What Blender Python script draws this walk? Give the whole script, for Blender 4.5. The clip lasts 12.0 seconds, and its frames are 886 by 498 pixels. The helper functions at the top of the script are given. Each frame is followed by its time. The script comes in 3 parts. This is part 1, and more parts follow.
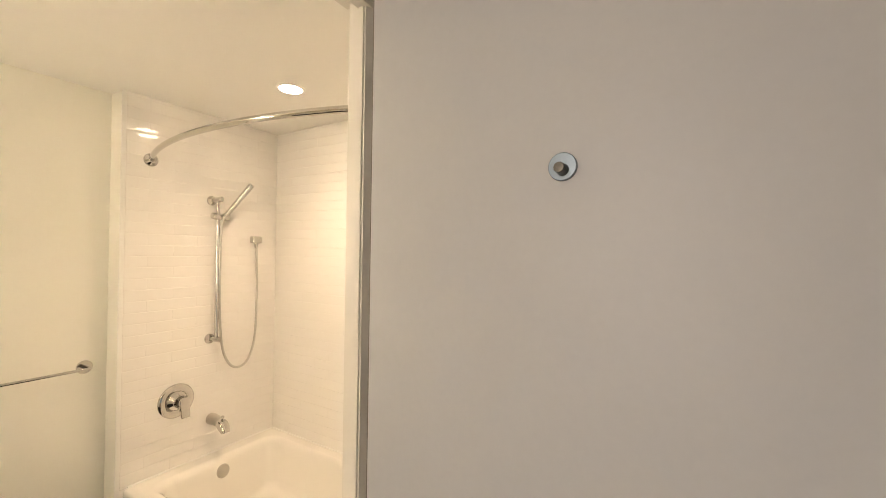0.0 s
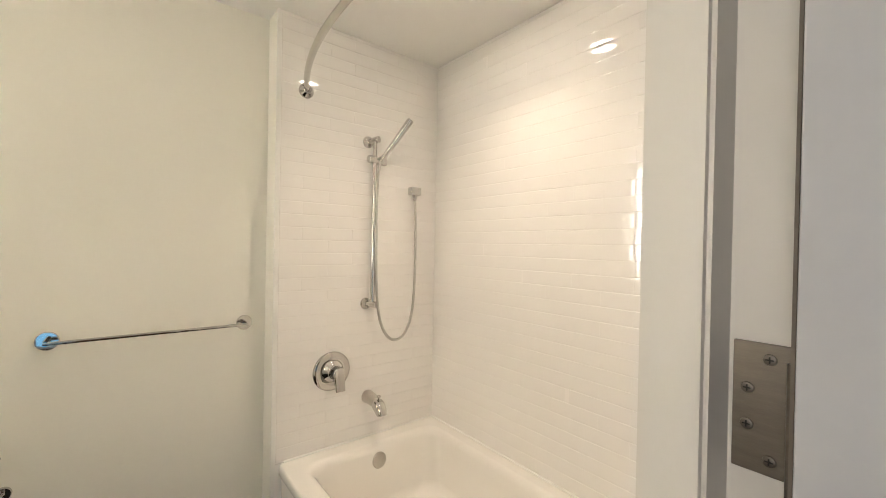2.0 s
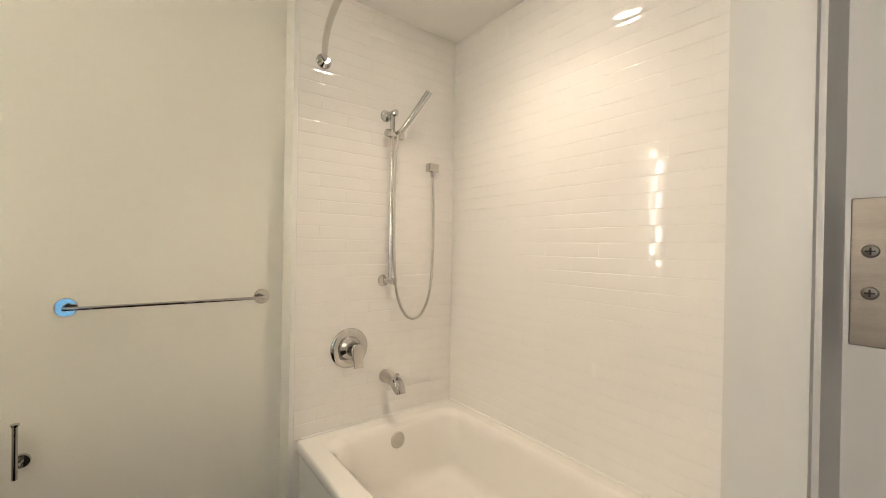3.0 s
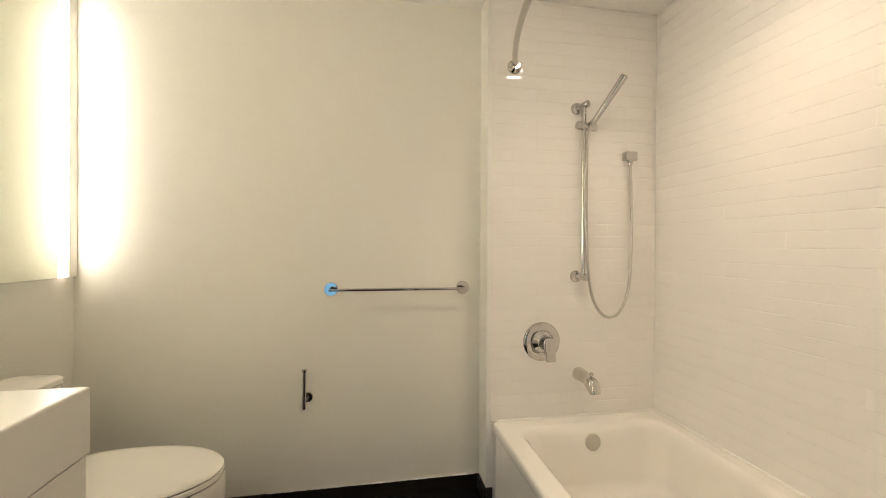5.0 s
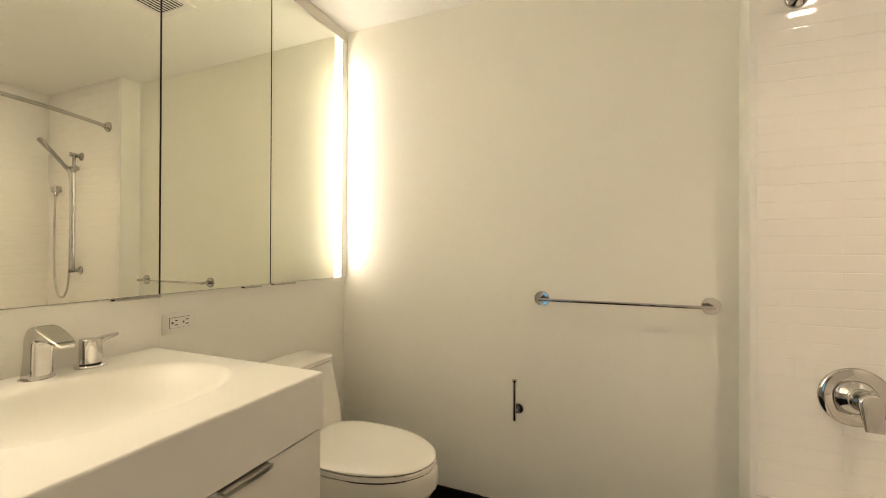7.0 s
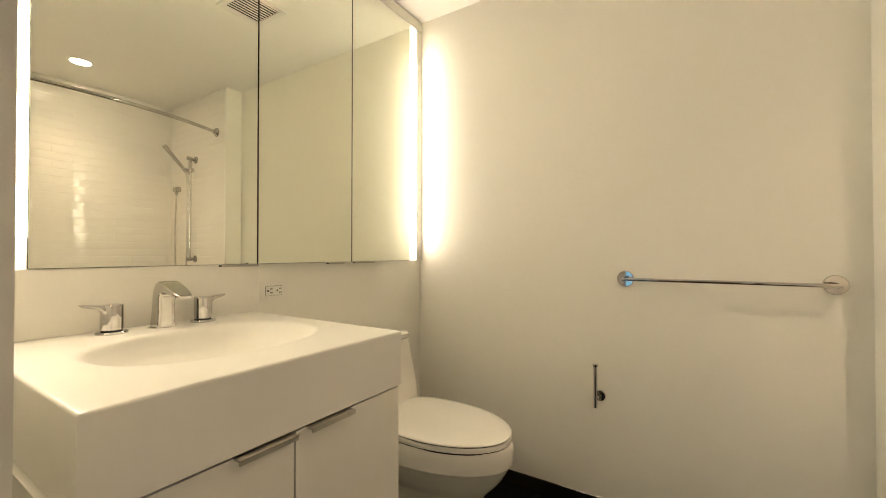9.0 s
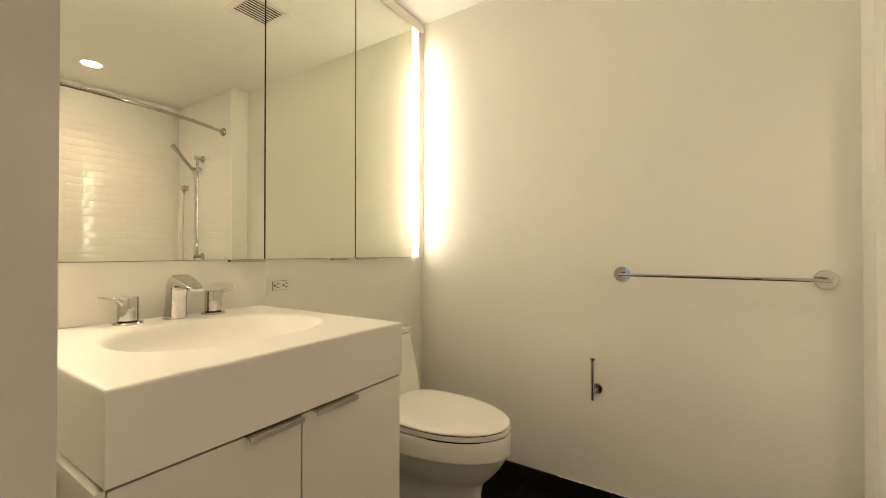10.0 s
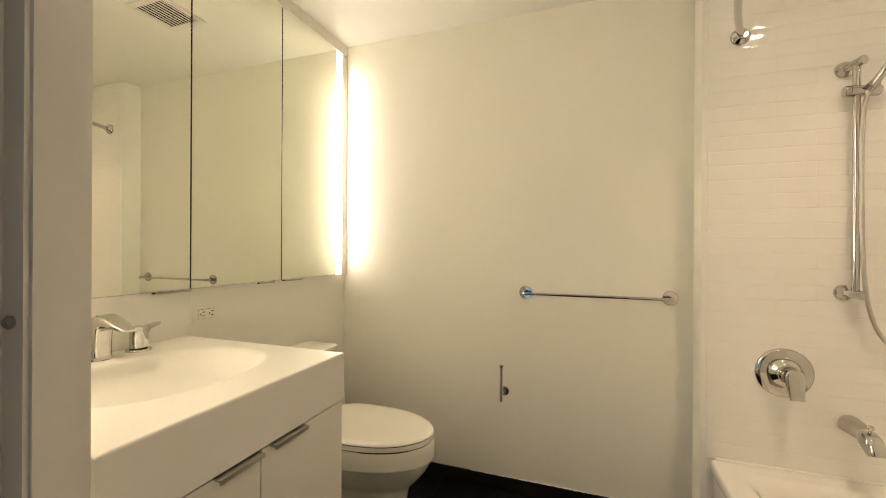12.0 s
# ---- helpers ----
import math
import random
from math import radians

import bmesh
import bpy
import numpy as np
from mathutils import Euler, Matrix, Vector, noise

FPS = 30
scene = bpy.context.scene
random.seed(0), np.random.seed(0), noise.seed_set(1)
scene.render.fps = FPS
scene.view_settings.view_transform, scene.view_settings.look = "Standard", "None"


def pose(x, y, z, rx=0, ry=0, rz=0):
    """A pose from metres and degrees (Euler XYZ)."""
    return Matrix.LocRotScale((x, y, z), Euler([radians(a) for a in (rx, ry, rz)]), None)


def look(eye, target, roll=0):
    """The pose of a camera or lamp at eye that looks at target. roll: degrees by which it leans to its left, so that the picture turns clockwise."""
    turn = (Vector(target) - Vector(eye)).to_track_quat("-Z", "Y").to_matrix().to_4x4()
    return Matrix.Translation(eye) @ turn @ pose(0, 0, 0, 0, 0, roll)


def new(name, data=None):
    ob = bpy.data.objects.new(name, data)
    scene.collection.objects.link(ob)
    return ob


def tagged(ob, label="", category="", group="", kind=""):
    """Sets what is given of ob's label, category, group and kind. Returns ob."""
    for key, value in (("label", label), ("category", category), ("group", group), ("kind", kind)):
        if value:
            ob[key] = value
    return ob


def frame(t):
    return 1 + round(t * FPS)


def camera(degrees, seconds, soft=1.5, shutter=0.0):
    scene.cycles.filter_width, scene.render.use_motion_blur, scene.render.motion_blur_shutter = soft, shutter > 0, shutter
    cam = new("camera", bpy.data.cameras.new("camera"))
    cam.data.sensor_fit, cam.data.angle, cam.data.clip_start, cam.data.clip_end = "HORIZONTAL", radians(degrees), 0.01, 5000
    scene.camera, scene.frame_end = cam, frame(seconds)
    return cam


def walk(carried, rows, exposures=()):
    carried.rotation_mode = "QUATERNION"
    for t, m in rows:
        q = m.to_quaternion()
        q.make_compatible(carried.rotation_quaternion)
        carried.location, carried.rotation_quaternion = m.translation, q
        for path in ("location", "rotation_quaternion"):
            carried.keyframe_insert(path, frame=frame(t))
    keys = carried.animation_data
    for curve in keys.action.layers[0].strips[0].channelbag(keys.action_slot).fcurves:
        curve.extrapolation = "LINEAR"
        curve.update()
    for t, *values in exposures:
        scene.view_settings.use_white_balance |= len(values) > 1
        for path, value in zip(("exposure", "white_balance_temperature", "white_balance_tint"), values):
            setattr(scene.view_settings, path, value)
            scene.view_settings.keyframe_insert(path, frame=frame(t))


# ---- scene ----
cam = camera(95.9, 12.0, soft=0.95)
PATH = [
    (0, (2.496, 0.888, 1.505), (1.461, 2.600, 1.521), 0.8),
    (0.5, (2.361, 1.089, 1.483), (0.978, 2.534, 1.490), 0.8),
    (1, (2.202, 1.201, 1.455), (0.668, 2.485, 1.438), 1.0),
    (1.5, (2.037, 1.219, 1.373), (0.480, 2.475, 1.352), 1.2),
    (2, (1.923, 1.229, 1.275), (0.366, 2.485, 1.261), 1.1),
    (2.5, (1.857, 1.223, 1.184), (0.298, 2.475, 1.173), 1.1),
    (4.5, (1.893, 1.218, 1.122), (0.025, 1.934, 1.111), 0.4),
    (5, (1.907, 1.213, 1.117), (-0.060, 1.570, 1.109), 0.3),
    (5.5, (1.891, 1.214, 1.105), (-0.109, 1.177, 1.108), 0.2),
    (6, (1.854, 1.243, 1.118), (-0.111, 0.873, 1.132), 0.1),
    (6.5, (1.809, 1.281, 1.127), (-0.098, 0.678, 1.131), 0.2),
    (7, (1.774, 1.296, 1.127), (-0.076, 0.537, 1.136), 0.2),
    (7.5, (1.762, 1.288, 1.118), (-0.037, 0.414, 1.133), 0.1),
    (9.5, (1.783, 1.289, 1.010), (0.111, 0.191, 1.031), 0.0),
    (10, (1.802, 1.324, 1.013), (0.130, 0.227, 1.030), -0.0),
    (10.5, (1.812, 1.337, 1.019), (0.138, 0.242, 1.036), 0.0),
    (11, (1.826, 1.335, 1.042), (0.132, 0.272, 1.055), 0.0),
    (11.5, (1.858, 1.343, 1.080), (0.094, 0.401, 1.090), 0.1),
    (12, (1.975, 1.315, 1.132), (0.093, 0.637, 1.132), 0.3),
]
EXPOSURES = [(0.0, 1.22, 7350, 20), (0.5, 1.14, 6950, 19), (1.0, 1.09, 6550, 17), (1.5, 1.05, 6100, 16.5), (2.5, 0.95, 6150, 17), (5.0, 0.87, 6450, 16), (7.5, 0.84, 6900, 16), (12.0, 0.83, 7150, 16)]
walk(cam, [(t, look(eye, target, roll)) for t, eye, target, roll in PATH], EXPOSURES)

# ---- sizes ----
H = 2.286            # bathroom ceiling
TX = 0.122           # face of the tiled tub wall
RY = 1.747           # return between painted and tiled wall
NY = 2.62            # tiled wall behind the tub
EX0, EX1 = 1.708, 1.85    # wall with the doorway
DL, DR, DH = 0.760, 1.681, 2.165  # clear opening of the door frame
MY = 0.012           # face of the mirrors
ZF = -0.065          # finished floor; z = 0 is the top of the black baseboard

# ---- world and lights ----
world = bpy.data.worlds.new("world")
scene.world = world
world.use_nodes = True
sky = world.node_tree.nodes.new("ShaderNodeTexSky")
sky.sky_type, sky.sun_disc, sky.sun_elevation, sky.sun_rotation = "NISHITA", False, radians(35), radians(200)
world.node_tree.links.new(sky.outputs["Color"], world.node_tree.nodes["Background"].inputs["Color"])
world.node_tree.nodes["Background"].inputs["Strength"].default_value = 0.05


def lamp(name, kind, m, energy, colour, **settings):
    data = bpy.data.lights.new(name, kind)
    data.energy, data.color = energy, colour
    if kind == "AREA":
        data.shape, data.size, data.size_y = settings["shape"], settings["size"], settings.get("size_y", settings["size"])
        data.spread = radians(settings.get("spread", 180))
    ob = new(name, data)
    ob.matrix_world = m
    return ob


STRIP_POWER, TUB_POWER, WINDOW_POWER = 11.8, 1.95, 7.2
lamp("tub_downlight_lamp", "AREA", look((0.86, 2.15, H - 0.0055), (0.86, 2.15, 0)), TUB_POWER, (1.0, 0.81, 0.58), shape="DISK", size=0.105, spread=114)
lamp("hall_window_light", "AREA", look((2.24, -0.93, 1.5), (2.24, 0.5, 1.4)), WINDOW_POWER, (1.0, 0.965, 0.90), shape="RECTANGLE", size=0.85, size_y=1.9)

# ---- materials ----


def principled(name, colour, rough=0.5, metal=0.0, **more):
    m = bpy.data.materials.new(name)
    m.use_nodes = True
    b = m.node_tree.nodes["Principled BSDF"]
    b.inputs["Base Color"].default_value = (*colour, 1)
    b.inputs["Roughness"].default_value = rough
    b.inputs["Metallic"].default_value = metal
    for k, v in more.items():
        b.inputs[k.replace("_", " ")].default_value = v
    return m


def surface(name, colour, other, rough=0.5, rough_var=0.1, grain=60.0, stain=2.0, bump=0.05, bump_scale=200.0, bump_distance=0.001, random_tone=0.0, coat=0.0, metal=0.0, stretch=(1, 1, 1), spec=0.5):
    """Paint, ceramic or stone: two scales of colour and gloss variation, and a fine relief."""
    m = principled(name, colour, rough, metal)
    nt = m.node_tree
    n, l, b = nt.nodes, nt.links, nt.nodes["Principled BSDF"]
    b.inputs["Coat Weight"].default_value = coat
    b.inputs["Coat Roughness"].default_value = 0.05
    b.inputs["Specular IOR Level"].default_value = spec
    tc = n.new("ShaderNodeTexCoord")
    mp = n.new("ShaderNodeMapping")
    mp.inputs["Scale"].default_value = stretch
    l.new(tc.outputs["Object"], mp.inputs["Vector"])
    big, fine, rel = (n.new("ShaderNodeTexNoise") for _ in range(3))
    for node, s, d in ((big, stain, 4), (fine, grain, 6), (rel, bump_scale, 3)):
        node.inputs["Scale"].default_value, node.inputs["Detail"].default_value = s, d
        l.new(mp.outputs["Vector"], node.inputs["Vector"])
    mixf = n.new("ShaderNodeMath")
    mixf.operation = "MULTIPLY_ADD"
    mixf.inputs[1].default_value = 0.35
    l.new(fine.outputs["Fac"], mixf.inputs[0])
    sc = n.new("ShaderNodeMath")
    sc.operation = "MULTIPLY"
    sc.inputs[1].default_value = 0.65
    l.new(big.outputs["Fac"], sc.inputs[0])
    l.new(sc.outputs[0], mixf.inputs[2])
    ramp = n.new("ShaderNodeMapRange")
    ramp.inputs["From Min"].default_value, ramp.inputs["From Max"].default_value = 0.3, 0.7
    l.new(mixf.outputs[0], ramp.inputs["Value"])
    mix = n.new("ShaderNodeMix")
    mix.data_type = "RGBA"
    mix.inputs["A"].default_value, mix.inputs["B"].default_value = (*colour, 1), (*other, 1)
    l.new(ramp.outputs["Result"], mix.inputs["Factor"])
    out = mix.outputs["Result"]
    if random_tone:
        info, hsv, rng = n.new("ShaderNodeObjectInfo"), n.new("ShaderNodeHueSaturation"), n.new("ShaderNodeMapRange")
        rng.inputs["To Min"].default_value, rng.inputs["To Max"].default_value = 1 - random_tone, 1.0
        l.new(info.outputs["Random"], rng.inputs["Value"])
        l.new(rng.outputs["Result"], hsv.inputs["Value"])
        l.new(out, hsv.inputs["Color"])
        out = hsv.outputs["Color"]
    l.new(out, b.inputs["Base Color"])
    rr = n.new("ShaderNodeMapRange")
    rr.inputs["To Min"].default_value, rr.inputs["To Max"].default_value = max(rough - rough_var, 0.02), rough + rough_var
    l.new(mixf.outputs[0], rr.inputs["Value"])
    l.new(rr.outputs["Result"], b.inputs["Roughness"])
    bp = n.new("ShaderNodeBump")
    bp.inputs["Strength"].default_value, bp.inputs["Distance"].default_value = bump, bump_distance
    l.new(rel.outputs["Fac"], bp.inputs["Height"])
    l.new(bp.outputs["Normal"], b.inputs["Normal"])
    return m


PAINT = surface("wall_paint", (0.885, 0.865, 0.78), (0.86, 0.84, 0.755), 0.5, 0.06, 90, 1.6, 0.12, 260, 0.0006)
# dark brown for the unseen hall: less bounced light, darker reflections in chrome
HALL_DIM = surface("hall_dim_paint", (0.20, 0.165, 0.125), (0.17, 0.14, 0.105), 0.5, 0.06, 90, 1.6, 0.12, 260, 0.0006)
CEILING = surface("ceiling_paint", (0.91, 0.895, 0.85), (0.89, 0.875, 0.83), 0.42, 0.06, 60, 1.4, 0.10, 220, 0.0006)
TRIM = surface("trim_enamel", (0.85, 0.84, 0.80), (0.83, 0.815, 0.775), 0.32, 0.06, 50, 3, 0.08, 120, 0.0006)
FRAME = surface("frame_enamel", (0.74, 0.715, 0.655), (0.71, 0.685, 0.625), 0.34, 0.06, 50, 3, 0.10, 90, 0.0006)
DOOR = surface("door_enamel", (0.74, 0.735, 0.72), (0.70, 0.695, 0.68), 0.40, 0.05, 70, 1.5, 0.10, 180, 0.0005)
TILE = surface("glazed_tile", (0.905, 0.88, 0.842), (0.89, 0.865, 0.822), 0.045, 0.02, 30, 5, 0.04, 18, 0.0012, random_tone=0.008)
GROUT = surface("white_grout", (0.90, 0.872, 0.835), (0.87, 0.842, 0.80), 0.7, 0.05, 120, 4, 0.3, 300, 0.0008)
ENAMEL = surface("tub_enamel", (0.90, 0.872, 0.812), (0.885, 0.857, 0.797), 0.12, 0.04, 20, 2, 0.03, 12, 0.001)
CERAMIC = surface("vitreous_china", (0.85, 0.822, 0.735), (0.835, 0.807, 0.72), 0.12, 0.04, 20, 3, 0.02, 15, 0.001)
SEAT = surface("seat_plastic", (0.84, 0.812, 0.725), (0.825, 0.797, 0.71), 0.22, 0.04, 30, 3, 0.02, 40, 0.0005)
SOLID = surface("solid_surface", (0.83, 0.805, 0.738), (0.815, 0.79, 0.722), 0.30, 0.05, 22, 3, 0.03, 80, 0.0003)
LACQUER = surface("cabinet_lacquer", (0.80, 0.772, 0.69), (0.785, 0.757, 0.675), 0.34, 0.04, 40, 2, 0.03, 120, 0.0003)
FLOOR = surface("black_floor_tile", (0.0045, 0.004, 0.004), (0.008, 0.0075, 0.007), 0.5, 0.1, 70, 3, 0.25, 120, 0.001, random_tone=0.2, spec=0.1)
BASE = surface("black_base", (0.010, 0.0085, 0.007), (0.022, 0.018, 0.014), 0.42, 0.1, 120, 9, 0.2, 200, 0.0008, spec=0.3)
FLOOR_JOINT = surface("dark_grout", (0.008, 0.0075, 0.007), (0.013, 0.012, 0.011), 0.85, 0.05, 120, 5, 0.3, 300, 0.0008)
HALL_FLOOR = surface("hall_floor_oak", (0.30, 0.21, 0.13), (0.22, 0.15, 0.09), 0.4, 0.08, 40, 2, 0.15, 60, 0.001, stretch=(1, 8, 1))
CHROME = surface("polished_chrome", (0.62, 0.605, 0.58), (0.56, 0.545, 0.52), 0.03, 0.012, 80, 6, 0.01, 90, 0.0002, metal=1.0)
# blue-grey base colour carries the window sky that the hook plate reflects
SATIN_SKY = surface("satin_chrome_sky_tint", (0.30, 0.355, 0.385), (0.26, 0.31, 0.34), 0.30, 0.05, 120, 8, 0.03, 300, 0.0002, metal=1.0)
NICKEL = surface("satin_nickel", (0.62, 0.59, 0.54), (0.55, 0.52, 0.47), 0.3, 0.06, 200, 8, 0.06, 400, 0.0002, metal=1.0)
HINGE = surface("brushed_steel_hinge", (0.23, 0.205, 0.17), (0.17, 0.15, 0.125), 0.36, 0.07, 150, 8, 0.1, 300, 0.0003, metal=1.0, stretch=(1, 1, 12))
SCREW = surface("dark_screw_steel", (0.20, 0.18, 0.15), (0.12, 0.11, 0.09), 0.35, 0.06, 200, 10, 0.05, 300, 0.0002, metal=1.0)
ALU = surface("brushed_aluminium", (0.60, 0.57, 0.50), (0.54, 0.51, 0.45), 0.34, 0.06, 120, 6, 0.08, 300, 0.0002, metal=1.0, stretch=(1, 20, 20))
HOSE = surface("metal_hose", (0.62, 0.60, 0.56), (0.52, 0.50, 0.46), 0.34, 0.06, 200, 10, 0.05, 420, 0.0003, metal=1.0)
PLASTIC = surface("white_plastic", (0.86, 0.84, 0.77), (0.84, 0.82, 0.75), 0.3, 0.04, 60, 6, 0.03, 150, 0.0003)
# brown that stands in for the shade in the door's hinge gap
GAP_SHADE = surface("brown_gap_shade", (0.17, 0.14, 0.105), (0.21, 0.175, 0.135), 0.6, 0.05, 60, 8, 0.1, 200, 0.0004)
# near-black: shade painted into gaps, slots and recesses; also the pulls' black ends
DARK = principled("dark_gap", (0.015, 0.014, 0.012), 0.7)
RUBBER = surface("grey_rubber", (0.30, 0.29, 0.27), (0.24, 0.23, 0.21), 0.5, 0.05, 100, 10, 0.1, 200, 0.0004)
MIRROR = principled("mirror_silver", (0.86, 0.87, 0.76), 0.012, 1.0)
EDGE = principled("mirror_edge", (0.10, 0.10, 0.07), 0.25, 0.6)
GLASS = principled("window_glass", (0.95, 0.97, 0.97), 0.02, 0.0, Transmission_Weight=1.0)


def glow(name, colour, strength):
    m = bpy.data.materials.new(name)
    m.use_nodes = True
    nt = m.node_tree
    nt.nodes.remove(nt.nodes["Principled BSDF"])
    e = nt.nodes.new("ShaderNodeEmission")
    e.inputs["Color"].default_value, e.inputs["Strength"].default_value = (*colour, 1), strength
    nt.links.new(e.outputs[0], nt.nodes["Material Output"].inputs["Surface"])
    return m


STRIP_GLOW = glow("lit_acrylic_diffuser", (1.0, 0.945, 0.81), STRIP_POWER)
STRIP_WIDE_GLOW = glow("lit_acrylic_diffuser_wide", (1.0, 0.90, 0.69), 1.62 * STRIP_POWER)
STRIP_END_GLOW = glow("lit_acrylic_diffuser_end", (1.0, 0.88, 0.66), 3.0)
DISTANCE = glow("blue_daylight_distance", (0.20, 0.45, 0.64), 1.0)
LENS_GLOW = glow("lit_downlight_lens", (1.0, 0.86, 0.65), 45.0)

# ---- building helpers ----
PLACE = {}


def put(ob, parent, at):
    PLACE[ob] = Vector(at)
    ob.parent = parent
    ob.location = PLACE[ob] - (PLACE[parent] if parent else Vector())
    return ob


def thing(name, at, label, category, group="", kind=""):
    return tagged(put(new(name), None, at), label, category, group, kind)


def part(name, bm, material, parent=None, label="", smooth=True, angle=35):
    """Links a bmesh, in world metres, as one mesh object with its origin at its middle."""
    bmesh.ops.remove_doubles(bm, verts=bm.verts, dist=1e-6)
    bmesh.ops.recalc_face_normals(bm, faces=bm.faces)
    co = np.array([v.co[:] for v in bm.verts])
    mid = Vector((co.min(0) + co.max(0)) / 2)
    bmesh.ops.translate(bm, verts=bm.verts, vec=-mid)
    if smooth:
        for face in bm.faces:
            face.smooth = True
        for e in bm.edges:
            e.smooth = len(e.link_faces) == 2 and e.calc_face_angle(0) < radians(angle)
    me = bpy.data.meshes.new(name)
    bm.to_mesh(me)
    bm.free()
    me.materials.append(material)
    ob = put(new(name, me), parent, mid)
    if smooth:
        ob.modifiers.new("weighted_normal", "WEIGHTED_NORMAL").keep_sharp = True
    return tagged(ob, label) if label else ob


def single(name, bm, material, label, category="", group="", kind="", **k):
    return tagged(part(name, bm, material, None, **k), label, category, group, kind)


def box(x0, x1, y0, y1, z0, z1, bevel=0.0, seg=2, bm=None):
    bm2 = bmesh.new()
    bmesh.ops.create_cube(bm2, size=1)
    for v in bm2.verts:
        v.co = Vector(((x0 + x1) / 2 + v.co.x * (x1 - x0), (y0 + y1) / 2 + v.co.y * (y1 - y0), (z0 + z1) / 2 + v.co.z * (z1 - z0)))
    if bevel:
        bmesh.ops.bevel(bm2, geom=list(bm2.edges), offset=bevel, segments=seg, profile=0.5, affect="EDGES")
    return merge(bm, bm2)


def merge(bm, other):
    if bm is None:
        return other
    me = bpy.data.meshes.new("scratch")
    other.to_mesh(me)
    other.free()
    bm.from_mesh(me)
    bpy.data.meshes.remove(me)
    return bm


def loft(rings, cap0=True, cap1=True, closed=True, bm=None):
    """Skin over rings of points, all with the same count."""
    bm2 = bmesh.new()
    rows = [[bm2.verts.new(p) for p in r] for r in rings]
    n = len(rows[0])
    for a, b in zip(rows, rows[1:]):
        for i in range(n if closed else n - 1):
            j = (i + 1) % n
            bm2.faces.new((a[i], a[j], b[j], b[i]))
    if cap0:
        bm2.faces.new(rows[0][::-1])
    if cap1:
        bm2.faces.new(rows[-1])
    return merge(bm, bm2)


def turn(profile, origin, axis, n=32, bm=None, caps=True):
    """A turned body: (radius, height) rows round an axis from origin."""
    q = Vector((0, 0, 1)).rotation_difference(Vector(axis).normalized())
    o = Vector(origin)
    rings = [[o + q @ Vector((r * math.cos(2 * math.pi * i / n), r * math.sin(2 * math.pi * i / n), h)) for i in range(n)] for r, h in profile]
    return loft(rings, caps, caps, True, bm)


def tube(points, radius, n=12, bm=None, caps=True):
    """A round bar along a line of points; radius may be one number or one for each point."""
    pts = [Vector(p) for p in points]
    up = Vector((0.123, 0.31, 0.94)).normalized()
    rings = []
    side = None
    for i, p in enumerate(pts):
        d = (pts[min(i + 1, len(pts) - 1)] - pts[max(i - 1, 0)]).normalized()
        side = (up if side is None else side) - d * d.dot(up if side is None else side)
        side.normalize()
        other = d.cross(side)
        r = radius[i] if isinstance(radius, (list, tuple)) else radius
        rings.append([p + r * (math.cos(2 * math.pi * k / n) * side + math.sin(2 * math.pi * k / n) * other) for k in range(n)])
    return loft(rings, caps, caps, True, bm)


def spline(points, steps=8):
    """Smooth line through points."""
    p = [Vector(v) for v in points]
    p = [2 * p[0] - p[1], *p, 2 * p[-1] - p[-2]]
    out = []
    for a, b, c, d in zip(p, p[1:], p[2:], p[3:]):
        for i in range(steps):
            t = i / steps
            out.append(0.5 * (2 * b + (c - a) * t + (2 * a - 5 * b + 4 * c - d) * t * t + (3 * b - a - 3 * c + d) * t ** 3))
    return [*out, p[-2]]


def rounded(cx, cy, hx, hy, r, z, n=6):
    """A rounded rectangle as a ring of points."""
    out = []
    for k, (sx, sy) in enumerate(((1, 1), (-1, 1), (-1, -1), (1, -1))):
        for i in range(n + 1):
            a = math.pi / 2 * (k + i / n)
            out.append(Vector((cx + sx * (hx - r) + r * math.cos(a), cy + sy * (hy - r) + r * math.sin(a), z)))
    return out


def prism(points, z0, z1, bm=None):
    return loft([[(x, y, z0) for x, y in points], [(x, y, z1) for x, y in points]], True, True, True, bm)


# ---- structure ----
single("wall_west", box(-0.15, 0, -0.15, RY, ZF, H), PAINT, "white painted plaster wall with towel bar and paper holder", "wall", kind="structure")
wall_tub = single("wall_west_tiled", box(-0.15, TX - 0.0012, RY + 0.001, NY + 0.15, ZF, H), GROUT, "white glazed tile wall at the head of the tub", "wall", kind="structure")
single("wall_return", box(0.0, TX - 0.0065, RY - 0.002, RY + 0.001, ZF, H), PAINT, "narrow white painted return beside the tub wall", "wall", kind="structure")
single("trim", box(TX - 0.006, TX + 0.001, RY - 0.003, RY + 0.016, 0.0045, H, 0.002), TRIM, "white tile edge trim on the corner", "trim", kind="structure")
wall_north = single("wall_north", box(TX - 0.006, EX1, NY + 0.0012, NY + 0.15, ZF, H), GROUT, "white glazed tile wall along the tub", "wall", kind="structure")
single("wall_south", box(-0.15, EX1, -0.15, 0, ZF, H), PAINT, "white painted wall behind vanity and mirror cabinet", "wall", kind="structure")
single("wall_east_south", box(EX0, EX1, 0, DL - 0.03, ZF, 2.6), PAINT, "white painted wall beside the doorway", "wall", kind="structure")
single("wall_east_north", box(EX0, EX1, DR + 0.03, NY + 0.006, ZF, 2.6), PAINT, "white painted wall on the hinge side", "wall", kind="structure")
single("wall_east_head", box(EX0, EX1, DL - 0.03, DR + 0.03, DH + 0.03, 2.6), PAINT, "white painted wall over the doorway", "wall", kind="structure")
single("wall_tub_foot", box(1.700, EX0, RY, NY + 0.006, ZF, H), TILE, "white tiled wall at the foot of the tub", "wall", kind="structure")
